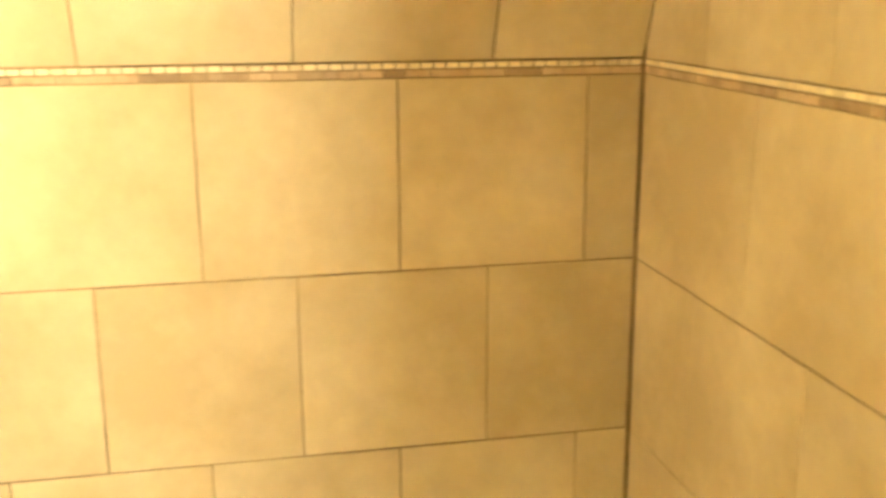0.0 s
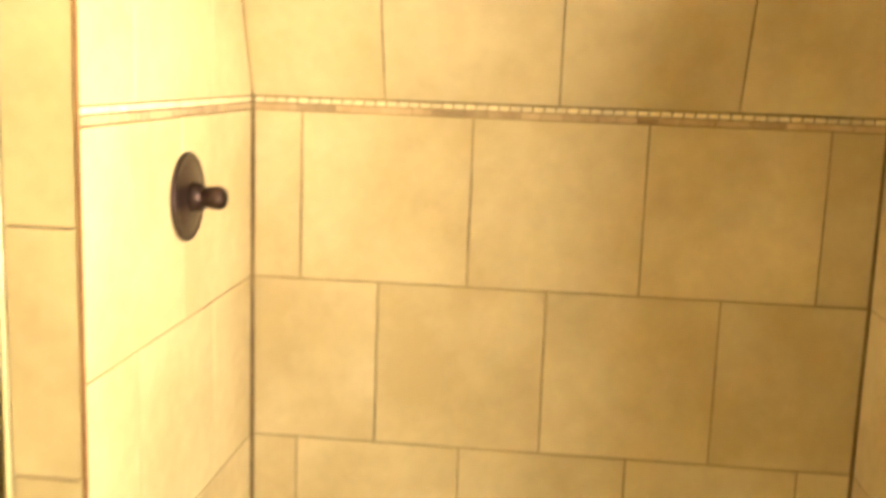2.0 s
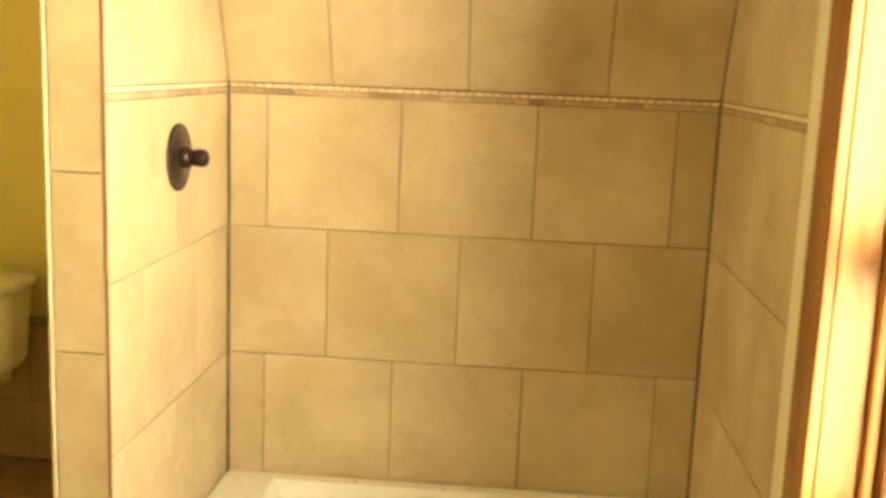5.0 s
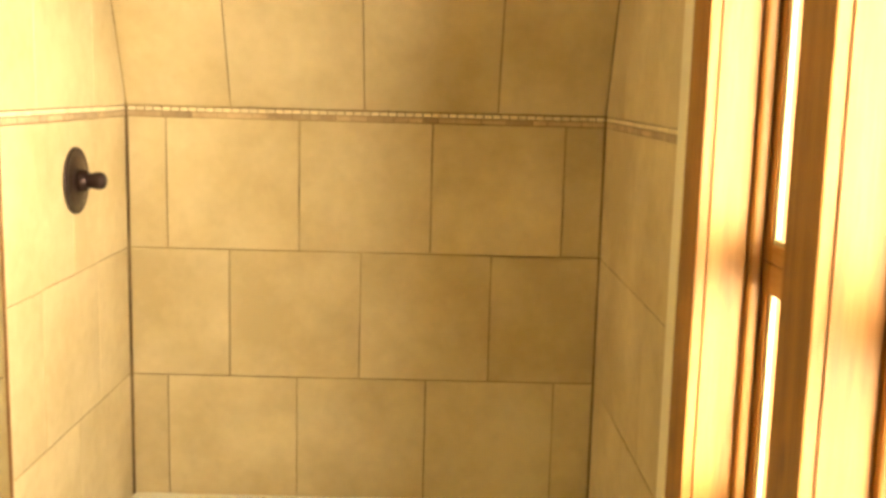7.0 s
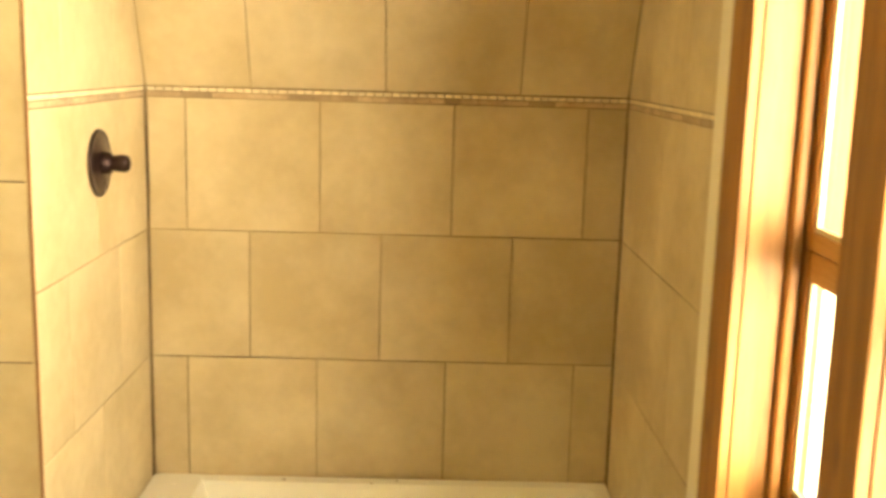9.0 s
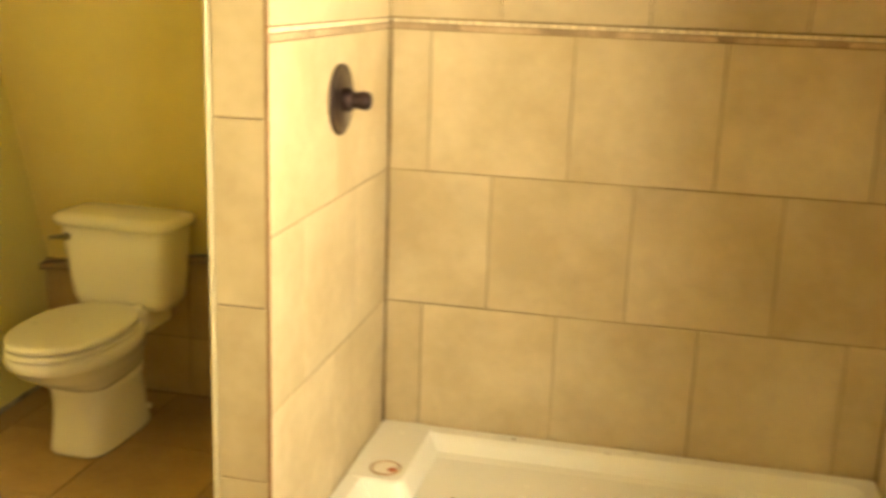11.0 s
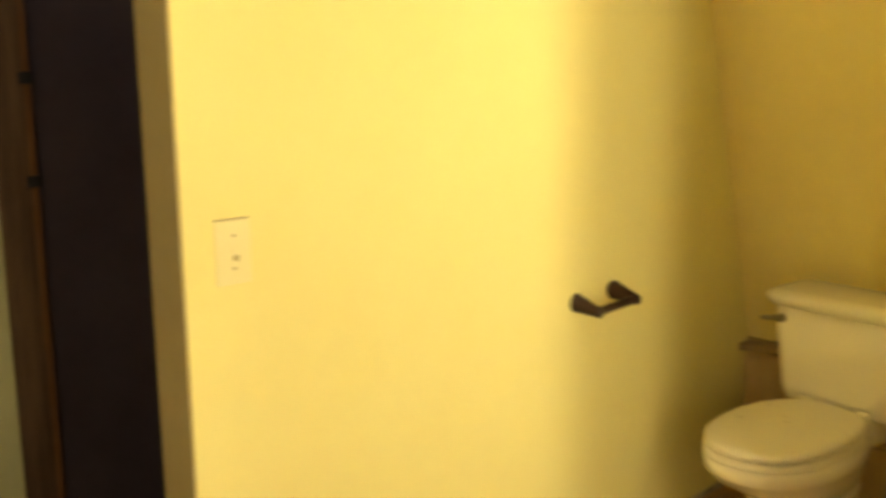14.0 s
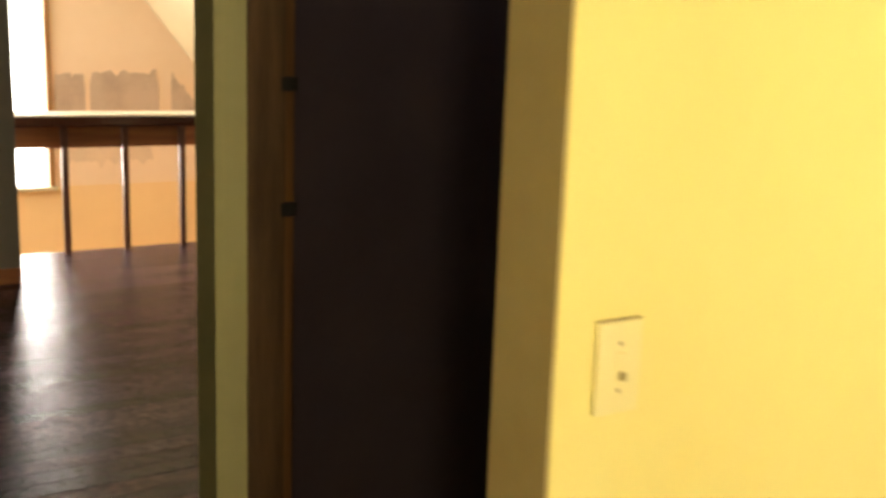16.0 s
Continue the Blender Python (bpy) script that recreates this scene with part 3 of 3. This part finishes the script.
# ---------------- shower valve ----------------
valve = tagged(empty("shower_valve", (0.0, -0.455, 1.245)), "oil-rubbed bronze shower valve with round plate on tiles", "shower valve")
part("escutcheon", lathe([(0, 0.088), (0.004, 0.0885), (0.008, 0.0865), (0.0085, 0.083), (0.0072, 0.080), (0.010, 0.066), (0.013, 0.045), (0.015, 0.02)], 48), BRONZE, valve, smooth=True)
part("boss", lathe([(0.008, 0.032), (0.020, 0.030), (0.034, 0.027), (0.037, 0.022)], 32), BRONZE, valve, smooth=True)
handle = part("lever", lathe([(0.024, 0.0205), (0.042, 0.0200), (0.054, 0.0220), (0.064, 0.0235), (0.073, 0.0228), (0.080, 0.0185), (0.084, 0.0110), (0.0855, 0.004)], 28), BRONZE, valve, smooth=True)
handle.rotation_euler = (0, radians(-1), radians(-6))
screw = part("set_screw", lathe([(0.0, 0.004), (0.003, 0.0035)], 10), BRONZE, valve)
screw.location = (0.008, -0.06, -0.030)


# ---------------- toilet ----------------
def longer(bm):
    """Stretch the front half of the bowl to fit the camera's view."""
    for v in bm.verts:
        if v.co.y < 0:
            v.co.y *= 1.10
    return bm


def toilet():
    e = tagged(empty("toilet", (-0.964, 0.080, FLOOR), -2), "white porcelain two-piece toilet, lid closed, before the knee wall", "toilet")
    # pedestal and bowl
    ped = []
    for z, rx, yf, yb, pw in ((0.0, 0.100, -0.245, 0.095, 4.2), (0.012, 0.103, -0.250, 0.100, 4.2), (0.035, 0.101, -0.248, 0.094, 4.2), (0.08, 0.100, -0.243, 0.080, 3.8), (0.13, 0.102, -0.238, 0.080, 3.4), (0.17, 0.105, -0.238, 0.062, 3.2), (0.205, 0.110, -0.246, 0.050, 3.0), (0.236, 0.117, -0.262, 0.060, 2.8)):
        cy = -0.08
        ped.append(oval(0, cy, rx, cy - yf, z, 48, pw, back=yb - cy))
    part("pedestal", longer(loft(ped)), PORCELAIN, e, smooth=True)
    bowl = []
    for z, rx, yf, bk, pw in ((0.234, 0.1185, -0.2635, 0.09, 2.8), (0.250, 0.126, -0.282, 0.09, 2.6), (0.275, 0.139, -0.326, 0.085, 2.4), (0.305, 0.156, -0.374, 0.08, 2.3), (0.335, 0.166, -0.402, 0.07, 2.2), (0.340, 0.171, -0.411, 0.07, 2.2), (0.372, 0.173, -0.418, 0.07, 2.2), (0.380, 0.169, -0.414, 0.066, 2.2)):
        cy = -0.19
        bowl.append(oval(0, cy, rx, cy - yf, z, 48, pw, back=bk - cy))
    part("bowl", longer(loft(bowl)), PORCELAIN, e, smooth=True)
    part("tank_shelf", box(-0.115, 0.115, 0.0, 0.20, 0.325, 0.415, 0.02, 3), PORCELAIN, e, smooth=True)

    def seat_rings(z0, z1, rx, yf, bk, rim):
        cy = -0.185
        return [oval(0, cy, rx - rim, cy - yf - rim, z0, 48, 2.25, back=bk - cy - rim),
                oval(0, cy, rx, cy - yf, z0 + rim * 0.6, 48, 2.25, back=bk - cy),
                oval(0, cy, rx, cy - yf, z1 - rim, 48, 2.25, back=bk - cy),
                oval(0, cy, rx - rim * 0.7, cy - yf - rim * 0.7, z1 - rim * 0.3, 48, 2.25, back=bk - cy - rim * 0.7),
                oval(0, cy, rx - rim * 2.5, cy - yf - rim * 2.5, z1, 48, 2.25, back=bk - cy - rim * 2.5),
                oval(0, cy, rx * 0.5, (cy - yf) * 0.5, z1 + 0.002, 48, 2.1, back=(bk - cy) * 0.5),
                oval(0, cy, rx * 0.08, (cy - yf) * 0.08, z1 + 0.0025, 48, 2.0, back=(bk - cy) * 0.08)]

    part("seat", longer(loft(seat_rings(0.384, 0.402, 0.168, -0.420, 0.03, 0.006))), SEAT_PLASTIC, e, smooth=True)
    part("seat_lid", longer(loft(seat_rings(0.406, 0.430, 0.166, -0.418, 0.025, 0.008))), SEAT_PLASTIC, e, smooth=True)
    for sx in (-1, 1):
        part("seat_hinge", box(sx * 0.085 - 0.018, sx * 0.085 + 0.018, 0.012, 0.045, 0.395, 0.427, 0.006), SEAT_PLASTIC, e)
    # tank, wider at its top
    tank = []
    for z, rx, y0, y1 in ((0.400, 0.165, 0.050, 0.19), (0.408, 0.188, 0.036, 0.20), (0.44, 0.201, 0.028, 0.203), (0.56, 0.213, 0.018, 0.205), (0.682, 0.224, 0.010, 0.207)):
        tank.append([(x, y, z) for x, y, _ in rounded(-rx * 0.91, rx * 0.91, y0, y1, 0.045, 0, 7)])
    t = part("tank", loft(tank), PORCELAIN, e, smooth=True)
    lid = []
    for z, g in ((0.680, 0.0), (0.684, 0.010), (0.699, 0.017), (0.713, 0.015), (0.722, 0.004), (0.726, -0.016)):
        lid.append(rounded(-0.207 - g, 0.207 + g, 0.008 - g, 0.207 + min(g, 0.002), 0.05, z, 7))
    part("tank_lid", loft(lid), PORCELAIN, e, smooth=True)
    lever = part("flush_lever", rod((-0.165, 0.006, 0.645), (-0.216, -0.008, 0.640), 0.009, 0.007, 12), TARNISHED, t, "small tarnished flush lever")
    part("lever_base", rod((-0.165, 0.022, 0.645), (-0.165, -0.004, 0.645), 0.014, 0.012, 16), TARNISHED, lever)
    for sx in (-1, 1):
        cap = part("bolt_cap", lathe([(0, 0.013), (0.010, 0.012), (0.016, 0.006)], 16, "z"), PORCELAIN, e, smooth=True)
        cap.location = (sx * 0.092, 0.05, 0.056)
    bm = rod((-0.13, 0.12, 0.41), (-0.16, 0.16, 0.30), 0.006, n=8)
    rod((-0.16, 0.16, 0.30), (-0.17, 0.22, 0.14), 0.006, n=8, bm=bm)
    part("supply_hose", bm, STEEL, e)
    return e


toilet()

# ---------------- paper holder ----------------
tp = tagged(empty("toilet_paper_holder", (LEFT - SKEW * 0.565, -0.438, 0.788)), "dark bronze toilet paper holder on the yellow wall", "paper holder")
for sy in (-1, 1):
    bm = lathe([(0.0, 0.026), (0.009, 0.026), (0.013, 0.0235), (0.032, 0.021), (0.055, 0.017), (0.074, 0.0145), (0.084, 0.013), (0.088, 0.007)], 24)
    for v in bm.verts:           # the posts droop towards their tips
        v.co.z -= 0.17 * v.co.x
    post = part("post", bm, BRONZE, tp, smooth=True)
    post.location = (0, sy * 0.077, 0.004 * sy)
part("roller", rod((0.075, -0.077, -0.017), (0.075, 0.077, -0.009), 0.0115), BRONZE, tp)

# ---------------- switch ----------------
sw = tagged(empty("light_switch", (LEFT, -1.548, 1.070)), "ivory plastic light switch plate with a small dark toggle", "light switch")
part("plate", box(0.0, 0.0065, -0.036, 0.036, -0.060, 0.060, 0.003, 3), SWITCH_PLASTIC, sw)
part("toggle", box(0.006, 0.011, -0.006, 0.006, -0.020, 0.020, 0.002), SWITCH_PLASTIC, sw)
part("toggle_lever", box(0.008, 0.018, -0.004, 0.004, -0.015, -0.004, 0.0015), SHADED_TAN, sw, "small dark toggle lever")
for z in (-0.030, 0.031, 0.013):
    part("screw", rod((0.006, 0, z), (0.0078, 0, z), 0.0032, n=10), SHADED_TAN, sw)
# thin brown strip paints the shade above the plate
part("gasket", box(0.0, 0.003, -0.036, 0.036, 0.0604, 0.0618), SHADE_DIRT_BROWN, sw, "brown strip painted as shade over the plate")

# ---------------- hall doorway -------------
door = tagged(empty("doorway_1", (HALL - 0.06, -1.5, 0.01)), "hall doorway in a wooden frame, dark slab for the unlit room", "door", kind="structure")
dinv = door.matrix_world.inverted()


def door_part(nm, bm, mat, lab=""):
    bmesh.ops.transform(bm, matrix=dinv, verts=bm.verts)
    return part(nm, bm, mat, door, lab)


# dark slab closes the doorway in place of the unlit room
door_part("slab", box(HALL - 0.115, HALL - 0.075, -1.437, -0.69, 0.02, 2.06, 0.003), UNLIT_ROOM)
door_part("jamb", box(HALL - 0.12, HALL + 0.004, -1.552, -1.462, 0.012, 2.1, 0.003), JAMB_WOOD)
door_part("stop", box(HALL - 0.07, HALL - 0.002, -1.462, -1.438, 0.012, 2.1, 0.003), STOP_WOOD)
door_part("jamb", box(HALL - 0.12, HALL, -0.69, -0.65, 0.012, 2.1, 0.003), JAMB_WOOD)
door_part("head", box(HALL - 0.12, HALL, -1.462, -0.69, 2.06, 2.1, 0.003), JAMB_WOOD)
for z in (1.082, 1.362):
    h = door_part("hinge", box(HALL - 0.02, HALL + 0.006, -1.474, -1.434, z - 0.016, z + 0.016, 0.003), BLACK, "dark iron hinge")

# ---------------- loft railing ----------------
rail = tagged(empty("railing", (RX, -0.5, 0.012)), "dark stained wooden loft railing with thin balusters", "railing")
rinv = rail.matrix_world.inverted()


def rail_part(nm, bm, mat, lab=""):
    bmesh.ops.transform(bm, matrix=rinv, verts=bm.verts)
    return part(nm, bm, mat, rail, lab)


rail_part("handrail", box(RX - 0.07, RX + 0.07, -4.3, 0.915, 0.858, 0.925, 0.012, 3), RAIL_WOOD)
# white strip stands in for the highlight along the handrail
cap = box(RX - 0.068, RX + 0.068, -4.3, 0.915, 0.926, 0.934)
for v in cap.verts:              # top tilted so that more of it shows from the camera
    if v.co.z > 0.93 and v.co.x < RX:
        v.co.z += 0.018
rail_part("cap_strip", cap, BRIGHT_TRIM, "pale strip painted as the handrail's highlight")
rail_part("apron_board", box(RX - 0.075, RX - 0.05, -4.3, 0.915, 0.713, 0.858, 0.003), APRON_WOOD, "red-brown board under the handrail")
for i in range(8):
    y = 0.71 - 0.39 * i
    rail_part("baluster", box(RX - 0.02, RX + 0.02, y - 0.02, y + 0.02, 0.012, 0.862, 0.004), BALUSTER_WOOD)

# unpainted patches on the far loft wall
def patch(name, ya, yb, za, zb, seed, fall=0.0, mat=None):
    """A smeared, uneven sheet of joint compound; ragged along its top."""
    n = 26
    top = [zb + 0.05 * noise.noise((i * 0.35, seed, 0)) + 0.025 * noise.noise((i * 1.1, seed, 4)) - fall * i / n - (0.10 if i in (0, n) else 0.0) for i in range(n + 1)]
    bm = bmesh.new()
    rows = []
    for x in (FX + 0.002, FX + 0.006):
        lo = [bm.verts.new((x, ya + (yb - ya) * i / n, za + 0.12 * noise.noise((i * 0.5, seed, 9)))) for i in range(n + 1)]
        hi = [bm.verts.new((x, ya + (yb - ya) * i / n, top[i])) for i in range(n + 1)]
        rows.append((lo, hi))
    for i in range(n):
        for lo, hi in rows:
            bm.faces.new((lo[i], lo[i + 1], hi[i + 1], hi[i]))
        (l0, h0), (l1, h1) = rows
        bm.faces.new((h0[i], h0[i + 1], h1[i + 1], h1[i]))
    return structure(name, bm, mat or PATCH, "ragged grey joint compound patch on the pinkish wall")


patch("wall_patch", -0.54, -0.30, 0.66, 1.13, 3)
patch("wall_patch", -0.26, 0.30, 0.66, 1.15, 8)
patch("wall_patch", 0.41, 0.62, 0.66, 1.15, 5, 0.24)
patch("wall_patch", -0.50, 0.24, 0.42, 0.58, 11, 0.0, PATCH_THIN)

# ---------------- knee wall and floor tiles ----------------
x = LEFT - 0.20
while x < -0.15:
    x2 = min(x + 0.33, -0.145)
    for z0, z1 in ((FLOOR, 0.25), (0.25, 0.507 + 0.13 * ((x + x2) / 2 + 1.0))):
        slab("tile", x2 - x - 0.004, z1 - z0 - 0.004, pose((x + x2) / 2, KNEE, (z0 + z1) / 2), knee, WAINSCOT)
    x = x2
for i in range(-1, 7):
    for j in range(12):
        x0, y0 = LEFT + 0.005 + 0.41 * i, KNEE - 0.008 - 0.41 * (j + 1)
        if x0 + 0.2 > W or (x0 + 0.39 > 0.0 and y0 > D - 0.3 and x0 < W and y0 + 0.2 > D):
            continue
        slab("tile", 0.406, 0.406, pose(x0 + 0.205, y0 + 0.205, FLOOR, -90, 0, 0), floor, FLOOR_TILE)

# dark strip stands in for the shaded gap under the sloped drywall
gap_strip = box(LEFT - 0.2, -0.146, KNEE - 0.045, KNEE + 0.05, 0.518, 0.544, 0.006)
for v in gap_strip.verts:         # tilted to fit the camera's view
    v.co.z += 0.13 * (v.co.x + 1.0)
structure("trim_knee_cap", gap_strip, SHADE_DIRT_BROWN, "dark strip for the shaded gap over the knee wall")

# floorboards of the hall, along y, the strip that is seen through the doorway
bx = RX - 0.085
while bx < LEFT - 0.14:
    y = -2.5 + random.uniform(0, 0.8)
    start = -2.5
    while start < 0.85:
        end = min(y, 0.9)
        if end - start > 0.05:
            slab("floorboard", 0.0945, end - start - 0.003, pose(bx + 0.049, (start + end) / 2, 0.018, -90, 0, 0) @ pose(0, 0, 0, random.uniform(-0.05, 0.05), 0, random.uniform(-0.7, 0.7)), loft_floor, FLOORBOARD, d=0.008, ch=0.0009)
        start, y = end, end + random.uniform(1.2, 2.4)
        if end >= 0.89:
            break
    bx += 0.098
